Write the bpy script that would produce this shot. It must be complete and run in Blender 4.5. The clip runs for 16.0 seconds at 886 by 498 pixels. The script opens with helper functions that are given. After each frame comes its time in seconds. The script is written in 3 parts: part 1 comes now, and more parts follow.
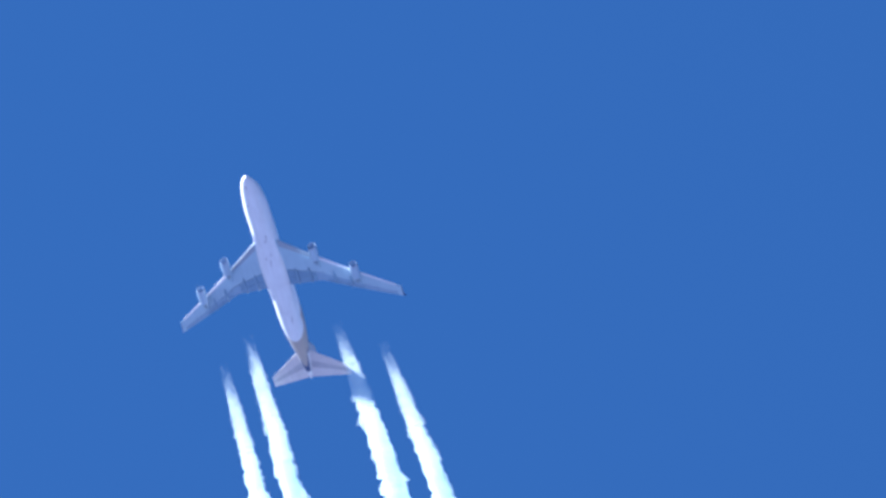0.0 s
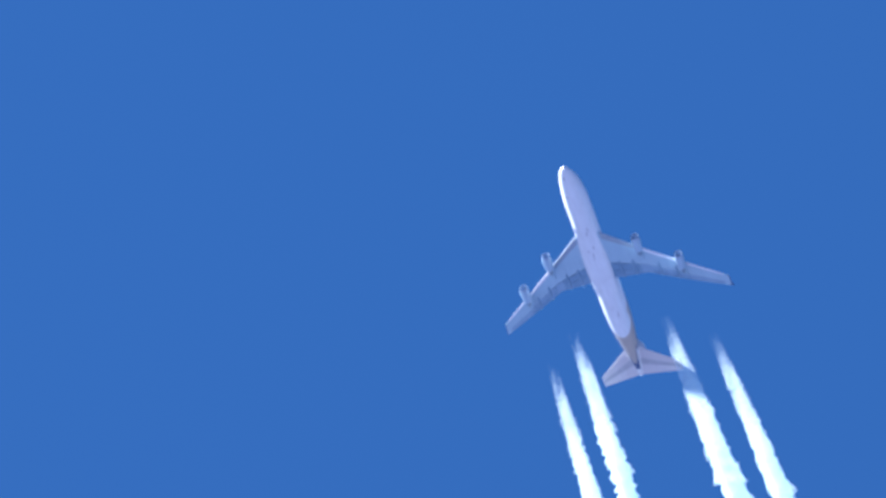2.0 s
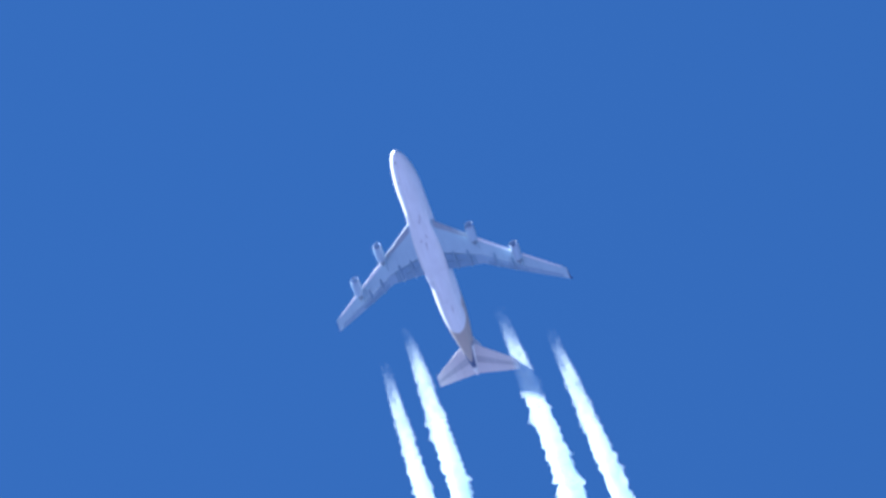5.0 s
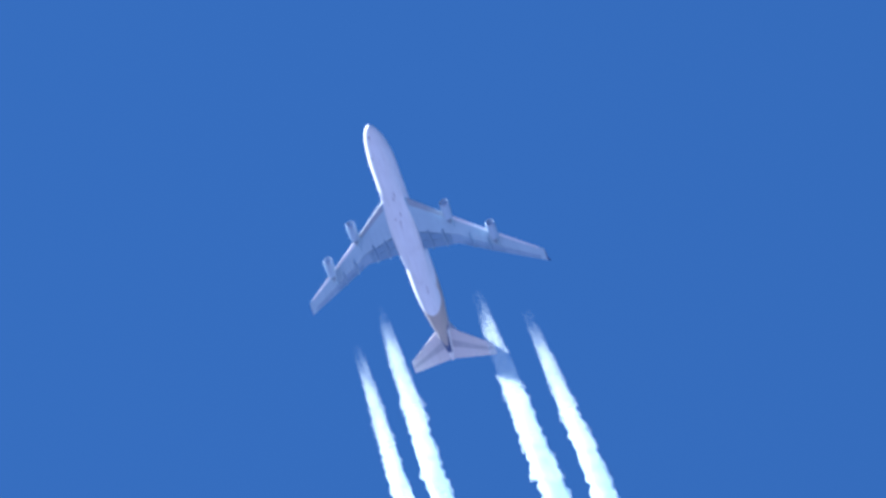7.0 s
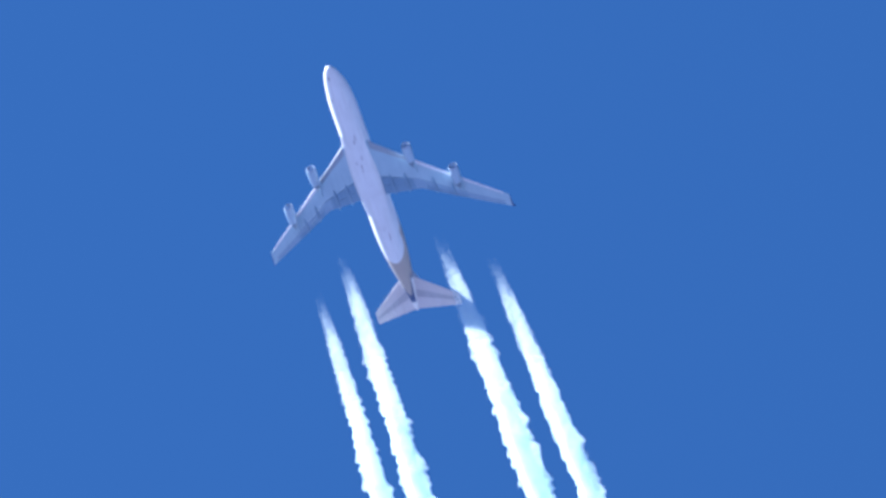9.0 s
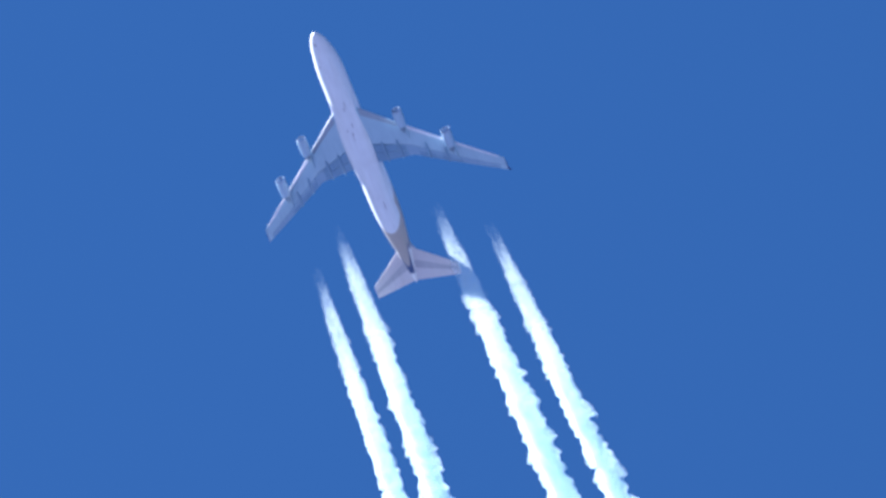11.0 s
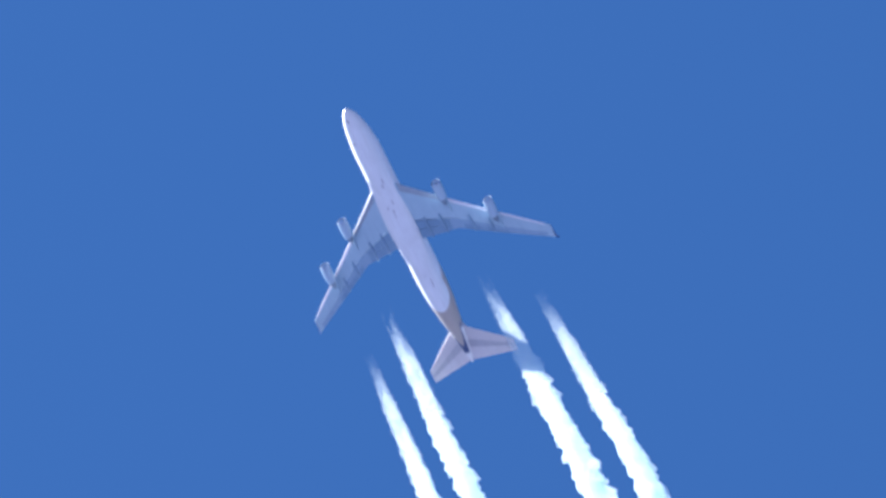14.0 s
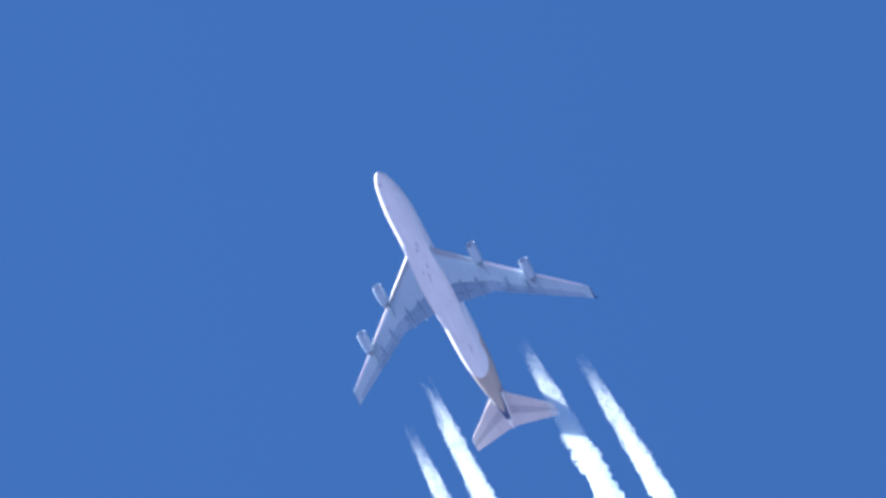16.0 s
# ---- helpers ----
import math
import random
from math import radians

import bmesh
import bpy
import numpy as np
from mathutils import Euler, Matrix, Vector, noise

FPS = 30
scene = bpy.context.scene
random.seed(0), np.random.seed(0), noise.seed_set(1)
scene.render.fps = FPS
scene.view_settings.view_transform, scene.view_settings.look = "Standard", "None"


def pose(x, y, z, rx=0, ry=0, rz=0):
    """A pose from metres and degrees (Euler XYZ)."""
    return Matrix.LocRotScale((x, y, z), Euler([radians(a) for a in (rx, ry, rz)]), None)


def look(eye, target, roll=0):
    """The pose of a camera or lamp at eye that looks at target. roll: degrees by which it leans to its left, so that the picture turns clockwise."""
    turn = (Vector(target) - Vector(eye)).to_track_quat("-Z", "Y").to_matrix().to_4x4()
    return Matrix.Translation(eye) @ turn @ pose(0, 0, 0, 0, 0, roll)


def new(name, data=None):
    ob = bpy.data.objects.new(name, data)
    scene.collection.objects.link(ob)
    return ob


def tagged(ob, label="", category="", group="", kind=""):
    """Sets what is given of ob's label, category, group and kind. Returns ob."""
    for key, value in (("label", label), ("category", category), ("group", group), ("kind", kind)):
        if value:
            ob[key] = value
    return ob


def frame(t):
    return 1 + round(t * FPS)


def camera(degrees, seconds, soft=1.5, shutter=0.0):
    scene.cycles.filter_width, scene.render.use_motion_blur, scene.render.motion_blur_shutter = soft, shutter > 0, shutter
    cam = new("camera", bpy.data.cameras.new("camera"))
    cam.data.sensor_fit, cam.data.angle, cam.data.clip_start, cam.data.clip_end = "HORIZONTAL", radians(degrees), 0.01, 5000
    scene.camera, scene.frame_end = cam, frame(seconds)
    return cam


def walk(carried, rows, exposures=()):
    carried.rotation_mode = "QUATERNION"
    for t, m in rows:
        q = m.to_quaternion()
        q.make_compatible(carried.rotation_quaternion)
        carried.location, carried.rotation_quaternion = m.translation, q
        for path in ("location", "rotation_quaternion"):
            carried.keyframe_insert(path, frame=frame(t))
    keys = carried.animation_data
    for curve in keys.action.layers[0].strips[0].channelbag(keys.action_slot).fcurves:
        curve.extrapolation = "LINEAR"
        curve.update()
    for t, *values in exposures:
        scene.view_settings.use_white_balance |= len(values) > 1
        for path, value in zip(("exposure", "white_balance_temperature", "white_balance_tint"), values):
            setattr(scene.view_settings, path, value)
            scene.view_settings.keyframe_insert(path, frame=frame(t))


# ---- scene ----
# An airliner high in a clear sky, followed from the ground with a long lens.
TURNS = [
    (0.0, 144.2951, -4.0344, 106.0079),
    (0.1, 144.3796, -3.9207, 106.1917),
    (0.2, 144.4771, -3.8168, 106.3827),
    (0.3, 144.5580, -3.6755, 106.5465),
    (0.4, 144.6329, -3.5485, 106.7207),
    (0.5, 144.7101, -3.4650, 106.9260),
    (0.6, 144.8168, -3.2673, 107.2833),
    (0.7, 144.9060, -3.0695, 107.6400),
    (0.8, 144.9822, -2.8514, 107.9821),
    (0.9, 145.0088, -2.6915, 108.3646),
    (1.0, 145.0578, -2.5757, 108.7781),
    (1.1, 145.1428, -2.7323, 108.9304),
    (1.2, 145.2489, -2.7808, 109.0065),
    (1.3, 145.3619, -2.8477, 109.0950),
    (1.4, 145.5062, -2.9694, 109.2211),
    (1.5, 145.6176, -3.0887, 109.3446),
    (1.6, 145.7502, -3.3452, 109.3225),
    (1.7, 145.8463, -3.5957, 109.2954),
    (1.8, 145.9363, -3.8217, 109.2510),
    (1.9, 146.0372, -3.9773, 109.1586),
    (2.0, 146.1420, -4.1388, 109.0699),
    (2.1, 146.2682, -4.1249, 109.2056),
    (2.2, 146.4009, -4.1330, 109.3557),
    (2.3, 146.4994, -4.1693, 109.5243),
    (2.4, 146.5845, -4.1846, 109.6788),
    (2.5, 146.6616, -4.1419, 109.7953),
    (2.6, 146.7542, -4.2747, 109.6364),
    (2.7, 146.8445, -4.4303, 109.4923),
    (2.8, 146.9466, -4.5854, 109.3475),
    (2.9, 147.0414, -4.6850, 109.1670),
    (3.0, 147.1433, -4.7726, 108.9787),
    (3.1, 147.2218, -4.7279, 108.9267),
    (3.2, 147.3018, -4.7130, 108.8939),
    (3.3, 147.4035, -4.7555, 108.8978),
    (3.4, 147.5054, -4.7475, 108.8694),
    (3.5, 147.6407, -4.7303, 108.8353),
    (3.6, 147.7570, -4.6716, 108.9049),
    (3.7, 147.8402, -4.6247, 108.9822),
    (3.8, 147.9491, -4.5551, 109.0452),
    (3.9, 148.0832, -4.5320, 109.1374),
    (4.0, 148.2059, -4.4769, 109.2098),
    (4.1, 148.3465, -4.5496, 109.1194),
    (4.2, 148.4798, -4.6267, 109.0316),
    (4.3, 148.6025, -4.6558, 109.0497),
    (4.4, 148.7181, -4.6940, 109.0733),
    (4.5, 148.8310, -4.7360, 109.0991),
    (4.6, 148.9429, -4.7796, 109.1257),
    (4.7, 149.0545, -4.8240, 109.1527),
    (4.8, 149.1662, -4.8687, 109.1798),
    (4.9, 149.2781, -4.9137, 109.2068),
    (5.0, 149.3901, -4.9588, 109.2339),
    (5.1, 149.5024, -5.0041, 109.2609),
    (5.2, 149.6149, -5.0496, 109.2879),
    (5.3, 149.7276, -5.0952, 109.3148),
    (5.4, 149.8406, -5.1409, 109.3417),
    (5.5, 149.9537, -5.1868, 109.3685),
    (5.6, 150.0671, -5.2328, 109.3953),
    (5.7, 150.1808, -5.2789, 109.4220),
    (5.8, 150.2946, -5.3251, 109.4487),
    (5.9, 150.4085, -5.3714, 109.4752),
    (6.0, 150.5225, -5.4174, 109.5015),
    (6.1, 150.6363, -5.4628, 109.5272),
    (6.2, 150.7490, -5.5063, 109.5518),
    (6.3, 150.8590, -5.5448, 109.5735),
    (6.4, 150.9724, -5.5888, 109.5981),
    (6.5, 151.0749, -5.6007, 109.6049),
    (6.6, 151.1952, -5.6479, 109.5301),
    (6.7, 151.3080, -5.7076, 109.4622),
    (6.8, 151.4204, -5.7817, 109.4022),
    (6.9, 151.5361, -5.8377, 109.3323),
    (7.0, 151.6465, -5.8968, 109.2641),
    (7.1, 151.7221, -5.8795, 109.3461),
    (7.2, 151.8313, -5.8916, 109.4441),
    (7.3, 151.9589, -5.9042, 109.5423),
    (7.4, 152.0949, -5.9367, 109.6509),
    (7.5, 152.2058, -5.9258, 109.7362),
    (7.6, 152.3241, -5.9476, 109.7384),
    (7.7, 152.4429, -5.9971, 109.7553),
    (7.8, 152.5555, -6.0305, 109.7635),
    (7.9, 152.6770, -6.1063, 109.7939),
    (8.0, 152.8098, -6.1392, 109.8018),
    (8.1, 152.9365, -6.1611, 109.8360),
    (8.2, 153.0416, -6.2111, 109.8845),
    (8.3, 153.1371, -6.2383, 109.9212),
    (8.4, 153.2290, -6.2346, 109.9421),
    (8.5, 153.3070, -6.2557, 109.9756),
    (8.6, 153.4302, -6.3300, 109.9415),
    (8.7, 153.5231, -6.3927, 109.9014),
    (8.8, 153.6363, -6.4289, 109.8481),
    (8.9, 153.7246, -6.5209, 109.8225),
    (9.0, 153.8382, -6.5617, 109.7714),
    (9.1, 153.9092, -6.5621, 109.9401),
    (9.2, 153.9898, -6.5598, 110.1074),
    (9.3, 154.0793, -6.5653, 110.2313),
    (9.4, 154.1805, -6.5636, 110.3515),
    (9.5, 154.2865, -6.5593, 110.4703),
    (9.6, 154.3945, -6.5543, 110.5887),
    (9.7, 154.5033, -6.5493, 110.7070),
    (9.8, 154.6126, -6.5446, 110.8254),
    (9.9, 154.7220, -6.5403, 110.9439),
    (10.0, 154.8317, -6.5365, 111.0626),
    (10.1, 154.9414, -6.5332, 111.1814),
    (10.2, 155.0512, -6.5304, 111.3003),
    (10.3, 155.1612, -6.5282, 111.4195),
    (10.4, 155.2712, -6.5264, 111.5387),
    (10.5, 155.3814, -6.5252, 111.6582),
    (10.6, 155.4917, -6.5245, 111.7778),
    (10.7, 155.6022, -6.5244, 111.8975),
    (10.8, 155.7133, -6.5249, 112.0175),
    (10.9, 155.8253, -6.5261, 112.1377),
    (11.0, 155.9397, -6.5281, 112.2582),
    (11.1, 156.0599, -6.5318, 112.3793),
    (11.2, 156.1946, -6.5384, 112.5017),
    (11.3, 156.3648, -6.5517, 112.6270),
    (11.4, 156.6116, -6.6137, 112.6815),
    (11.5, 156.7892, -6.6676, 112.7320),
    (11.6, 156.9217, -6.6231, 112.9627),
    (11.7, 157.0781, -6.5812, 113.1945),
    (11.8, 157.2163, -6.5368, 113.4252),
    (11.9, 157.2777, -6.4885, 113.6537),
    (12.0, 157.3413, -6.4360, 113.8804),
    (12.1, 157.3776, -6.3896, 114.0863),
    (12.2, 157.4220, -6.3271, 114.2854),
    (12.3, 157.5307, -6.2654, 114.4852),
    (12.4, 157.6327, -6.2316, 114.6966),
    (12.5, 157.7578, -6.2157, 114.9155),
    (12.6, 157.8995, -6.2081, 115.0229),
    (12.7, 158.0318, -6.2079, 115.1334),
    (12.8, 158.1404, -6.2456, 115.2591),
    (12.9, 158.2400, -6.3034, 115.3927),
    (13.0, 158.3580, -6.3781, 115.5328),
    (13.1, 158.4782, -6.3876, 115.7997),
    (13.2, 158.5765, -6.3966, 116.0659),
    (13.3, 158.6731, -6.4016, 116.3302),
    (13.4, 158.7384, -6.4110, 116.5960),
    (13.5, 158.8099, -6.4043, 116.8552),
    (13.6, 158.8913, -6.4991, 116.8889),
    (13.7, 158.9963, -6.5615, 116.9097),
    (13.8, 159.1330, -6.5758, 116.9120),
    (13.9, 159.2617, -6.6521, 116.9380),
    (14.0, 159.4372, -6.7526, 116.9731),
    (14.1, 159.5795, -6.7916, 117.0795),
    (14.2, 159.7111, -6.8207, 117.1820),
    (14.3, 159.8489, -6.8779, 117.2948),
    (14.4, 159.9856, -6.9598, 117.4164),
    (14.5, 160.1277, -6.9717, 117.5121),
    (14.6, 160.2870, -7.0152, 117.5457),
    (14.7, 160.4158, -7.0451, 117.5743),
    (14.8, 160.5443, -7.0855, 117.6066),
    (14.9, 160.6633, -7.1763, 117.6567),
    (15.0, 160.7831, -7.2102, 117.6865),
    (15.1, 160.9245, -7.2685, 117.8237),
    (15.2, 161.0244, -7.3084, 117.9541),
    (15.3, 161.1236, -7.3645, 118.0900),
    (15.4, 161.2318, -7.4247, 118.2270),
    (15.5, 161.3457, -7.4785, 118.3617),
    (15.6, 161.4746, -7.5183, 118.4531),
    (15.7, 161.6165, -7.5550, 118.5434),
    (15.8, 161.7502, -7.6130, 118.6407),
    (15.9, 161.8512, -7.6610, 118.7344),
    (16.0, 161.9706, -7.7077, 118.8276),
]
FOV = 2.8527
START = (-2533.14, -1061.31, 3818.42)
SPEED = 106.711

PITCH, BANK, CRAB = 1.34, -0.44, 1.29     # attitude of the airliner in level flight
EYE = (0.0, 0.0, 1.6)

cam = camera(FOV, 16.0, soft=3.0, shutter=0.25)
walk(cam, [(t, pose(*EYE, rx, ry, rz)) for t, rx, ry, rz in TURNS],
     exposures=[(0.0, 2.3, 5450, 10), (9.2, 2.3, 5520, 10), (11.3, 2.17, 5600, 10), (12.7, 2.25, 5650, 10.5), (14.2, 2.33, 5950, 11.5), (16.0, 2.34, 6100, 12)])


# ---- light ----
TO_SUN = Vector((5.8, -12.4, 10.6)).normalized()

world = bpy.data.worlds.new("clear_sky")
scene.world = world
world.use_nodes = True
wn = world.node_tree
sky = wn.nodes.new("ShaderNodeTexSky")
sky.sky_type = "NISHITA"
sky.sun_disc = False
sky.sun_elevation = math.asin(TO_SUN.z)
sky.sun_rotation = math.atan2(TO_SUN.x, TO_SUN.y)
sky.altitude, sky.air_density, sky.dust_density, sky.ozone_density = 300, 1.0, 0.2, 3.0
hue = wn.nodes.new("ShaderNodeMix")
hue.data_type, hue.blend_type = "RGBA", "MULTIPLY"
hue.inputs[0].default_value = 1.0
# the clear air deepens the blue overhead; towards the horizon haze pales it
coords = wn.nodes.new("ShaderNodeTexCoord")
height = wn.nodes.new("ShaderNodeSeparateXYZ")
wn.links.new(coords.outputs["Generated"], height.inputs[0])
haze = wn.nodes.new("ShaderNodeMapRange")
haze.interpolation_type = "SMOOTHSTEP"
haze.inputs[1].default_value, haze.inputs[2].default_value = 0.0, 0.72
wn.links.new(height.outputs[2], haze.inputs[0])
tint = wn.nodes.new("ShaderNodeMix")
tint.data_type = "RGBA"
tint.inputs[6].default_value = (0.40, 0.43, 0.60, 1.0)
tint.inputs[7].default_value = (0.415, 0.685, 0.975, 1.0)
wn.links.new(haze.outputs[0], tint.inputs[0])
wn.links.new(tint.outputs[2], hue.inputs[7])
wn.links.new(sky.outputs[0], hue.inputs[6])
back = wn.nodes["Background"]
back.inputs["Strength"].default_value = 0.0360
wn.links.new(hue.outputs[2], back.inputs["Color"])

sun = new("sun", bpy.data.lights.new("sun", "SUN"))
sun.data.energy, sun.data.angle, sun.data.color = 5.0, radians(0.53), (1.0, 0.96, 0.9)
sun.matrix_world = look(TO_SUN * 100, (0, 0, 0))


# ---- materials ----
def material(name):
    m = bpy.data.materials.new(name)
    m.use_nodes = True
    nt = m.node_tree
    return m, nt, nt.nodes["Principled BSDF"]


def node(nt, kind, **values):
    n = nt.nodes.new(kind)
    for key, value in values.items():
        n.inputs[key].default_value = value
    return n


def math_node(nt, op, a, b=None, c=None):
    n = nt.nodes.new("ShaderNodeMath")
    n.operation = op
    for k, v in enumerate((a, b, c)):
        if v is None:
            continue
        if isinstance(v, (int, float)):
            n.inputs[k].default_value = v
        else:
            nt.links.new(v, n.inputs[k])
    return n.outputs[0]


def mix_colour(nt, fac, a, b):
    n = nt.nodes.new("ShaderNodeMix")
    n.data_type = "RGBA"
    if isinstance(fac, (int, float)):
        n.inputs[0].default_value = fac
    else:
        nt.links.new(fac, n.inputs[0])
    for k, v in ((6, a), (7, b)):
        if isinstance(v, tuple):
            n.inputs[k].default_value = (*v, 1)
        else:
            nt.links.new(v, n.inputs[k])
    return n.outputs[2]


def ramp(nt, value, lo, hi):
    n = nt.nodes.new("ShaderNodeMapRange")
    nt.links.new(value, n.inputs[0])
    n.inputs[1].default_value, n.inputs[2].default_value = lo, hi
    return n.outputs[0]


def noise_of(nt, vec, scale, detail=4.0, stretch=(1, 1, 1)):
    mp = nt.nodes.new("ShaderNodeMapping")
    mp.inputs["Scale"].default_value = stretch
    nt.links.new(vec, mp.inputs[0])
    n = node(nt, "ShaderNodeTexNoise", Scale=scale, Detail=detail)
    nt.links.new(mp.outputs[0], n.inputs[0])
    return n.outputs[0]


def object_xyz(nt):
    tc = nt.nodes.new("ShaderNodeTexCoord")
    sp = nt.nodes.new("ShaderNodeSeparateXYZ")
    nt.links.new(tc.outputs["Object"], sp.inputs[0])
    return tc.outputs["Object"], sp.outputs[0], sp.outputs[1], sp.outputs[2]


def painted(name, colour, dirt, rough=0.35, metal=0.0, streaks=1.0):
    """Aircraft paint with streaks of dirt that run with the airflow."""
    m, nt, bsdf = material(name)
    vec, x, y, z = object_xyz(nt)
    streak = ramp(nt, noise_of(nt, vec, 1.3, 6, (0.12, 1.6, 1.0)), 0.45, 0.75)
    blotch = ramp(nt, noise_of(nt, vec, 0.25, 3), 0.4, 0.7)
    fac = math_node(nt, "MULTIPLY", math_node(nt, "MAXIMUM", streak, math_node(nt, "MULTIPLY", blotch, 0.6)), streaks)
    nt.links.new(mix_colour(nt, fac, colour, dirt), bsdf.inputs["Base Color"])
    nt.links.new(math_node(nt, "MULTIPLY_ADD", fac, 0.2, rough), bsdf.inputs["Roughness"])
    bsdf.inputs["Metallic"].default_value = metal
    return m


def livery():
    """White fuselage, with a tan rear end that sweeps down round the white belly, and a dark blue tail cone."""
    m, nt, bsdf = material("fuselage_paint")
    vec, x, y, z = object_xyz(nt)
    s = math_node(nt, "MULTIPLY", x, -1.0)
    ay = math_node(nt, "ABSOLUTE", y)
    wob = math_node(nt, "MULTIPLY", noise_of(nt, vec, 0.8, 2), 0.12)
    along = math_node(nt, "MAXIMUM", math_node(nt, "DIVIDE", math_node(nt, "SUBTRACT", s, 48.5), 5.2), 0.0)
    across = math_node(nt, "DIVIDE", ay, 2.92)
    low = math_node(nt, "LESS_THAN", z, -0.6)
    r = math_node(nt, "ADD", math_node(nt, "ADD", math_node(nt, "POWER", along, 2.0), math_node(nt, "POWER", across, 2.0)), wob)
    lobe = math_node(nt, "MULTIPLY", ramp(nt, r, 1.12, 1.0), low)
    fore = ramp(nt, math_node(nt, "ADD", s, math_node(nt, "MULTIPLY", z, 1.5)), 45.0, 43.0)
    white = math_node(nt, "MAXIMUM", lobe, fore)
    streak = ramp(nt, noise_of(nt, vec, 1.1, 6, (0.10, 1.5, 1.5)), 0.48, 0.8)
    blotch = ramp(nt, noise_of(nt, vec, 0.22, 3), 0.45, 0.75)
    grime = math_node(nt, "MAXIMUM", math_node(nt, "MULTIPLY", streak, 0.55), math_node(nt, "MULTIPLY", blotch, 0.35))
    clean = mix_colour(nt, white, (0.43, 0.38, 0.35), (0.75, 0.77, 0.81))
    above = math_node(nt, "SUBTRACT", z, math_node(nt, "MULTIPLY_ADD", math_node(nt, "SUBTRACT", s, 60.0), 0.17, -0.45))
    depth = math_node(nt, "MULTIPLY", math_node(nt, "MAXIMUM", math_node(nt, "SUBTRACT", s, 57.0), 0.0), 0.066)
    blue = math_node(nt, "MULTIPLY", ramp(nt, math_node(nt, "ADD", above, depth), -0.06, 0.06), ramp(nt, s, 57.5, 59.5))
    pale = math_node(nt, "MULTIPLY", ramp(nt, above, -0.05, 0.05), ramp(nt, s, 58.8, 59.6))
    pale = math_node(nt, "MAXIMUM", pale, ramp(nt, s, 65.4, 66.0))
    clean = mix_colour(nt, blue, clean, (0.05, 0.085, 0.20))
    clean = mix_colour(nt, pale, clean, (0.74, 0.72, 0.74))
    nt.links.new(mix_colour(nt, grime, clean, mix_colour(nt, 0.5, clean, (0.34, 0.31, 0.33))), bsdf.inputs["Base Color"])
    bsdf.inputs["Roughness"].default_value = 0.45
    bsdf.inputs["Specular IOR Level"].default_value = 0.18
    return m


PAINT = livery()
WHITE = painted("white_paint", (0.56, 0.525, 0.555), (0.46, 0.42, 0.44), streaks=0.6)
GREY = painted("grey_wing_paint", (0.375, 0.51, 0.61), (0.30, 0.43, 0.535))
# the blue of the air in between is put into the flap colour
FLAP_HAZED = painted("dark_hazed_flap_paint", (0.20, 0.32, 0.45), (0.14, 0.25, 0.38))
SLAT = painted("pale_slat_paint", (0.76, 0.75, 0.80), (0.62, 0.62, 0.67), 0.4)
# pulled towards the sky's blue: air haze is put into this colour
SHROUD_HAZED = painted("hazed_wing_fairing_paint", (0.26, 0.38, 0.51), (0.21, 0.32, 0.45))
TAIL = painted("pale_tail_paint", (0.535, 0.50, 0.525), (0.44, 0.40, 0.42), streaks=0.5)
MAUVE = painted("mauve_grey_tail_paint", (0.40, 0.39, 0.435), (0.33, 0.315, 0.36))
KRUEGER = painted("grey_slat_paint", (0.31, 0.36, 0.44), (0.24, 0.29, 0.36))
NAVY = painted("dark_blue_paint", (0.05, 0.08, 0.22), (0.06, 0.08, 0.16))
# lip metal, with the sky's blue put into its base colour
METAL = painted("sky_tinted_metal", (0.38, 0.47, 0.60), (0.30, 0.38, 0.50), 0.55, 0.2, 0.5)
HOT = painted("heat_stained_metal", (0.22, 0.29, 0.38), (0.16, 0.21, 0.28), 0.5, 0.3)
# between flap and shroud colours, with the same air haze put in
FAIRING = painted("hazed_flap_fairing_paint", (0.22, 0.34, 0.47), (0.17, 0.28, 0.41))
COWL = painted("grey_cowl_paint", (0.37, 0.50, 0.62), (0.30, 0.41, 0.53), streaks=0.7)
SLOT = painted("grey_belly_slot", (0.44, 0.43, 0.48), (0.30, 0.30, 0.35))
# bright blue stands for sky light inside the shaded intake
LINER = painted("sky_lit_intake_liner", (0.35, 0.50, 0.70), (0.29, 0.43, 0.62), 0.5)
# fan colour lightened and blued to hold the same sky light
FAN_SKY_LIT = painted("sky_lit_fan_metal", (0.33, 0.45, 0.62), (0.27, 0.38, 0.54), 0.5)


def ice_cloud(name, solid):
    """Ice crystals: white, scattering the sun forwards and back alike; solid: how much of the light each flake stops."""
    m, nt, bsdf = material(name)
    nt.nodes.remove(bsdf)
    vec, x, y, z = object_xyz(nt)
    # a cyan cast of sky light is put into the white of the ice
    tone = mix_colour(nt, noise_of(nt, vec, 0.6, 3), (0.755, 0.885, 0.93), (0.825, 0.92, 0.955))
    back_side, through_side = node(nt, "ShaderNodeBsdfDiffuse"), node(nt, "ShaderNodeBsdfTranslucent")
    clear = node(nt, "ShaderNodeBsdfTransparent")
    both, out = node(nt, "ShaderNodeMixShader"), node(nt, "ShaderNodeMixShader")
    both.inputs[0].default_value = 0.55
    for k, n in ((1, back_side), (2, through_side)):
        nt.links.new(tone, n.inputs["Color"])
        nt.links.new(n.outputs[0], both.inputs[k])
    out.inputs[0].default_value = solid
    nt.links.new(clear.outputs[0], out.inputs[1])
    nt.links.new(both.outputs[0], out.inputs[2])
    nt.links.new((out if solid < 1 else both).outputs[0], nt.nodes["Material Output"].inputs["Surface"])
    return m


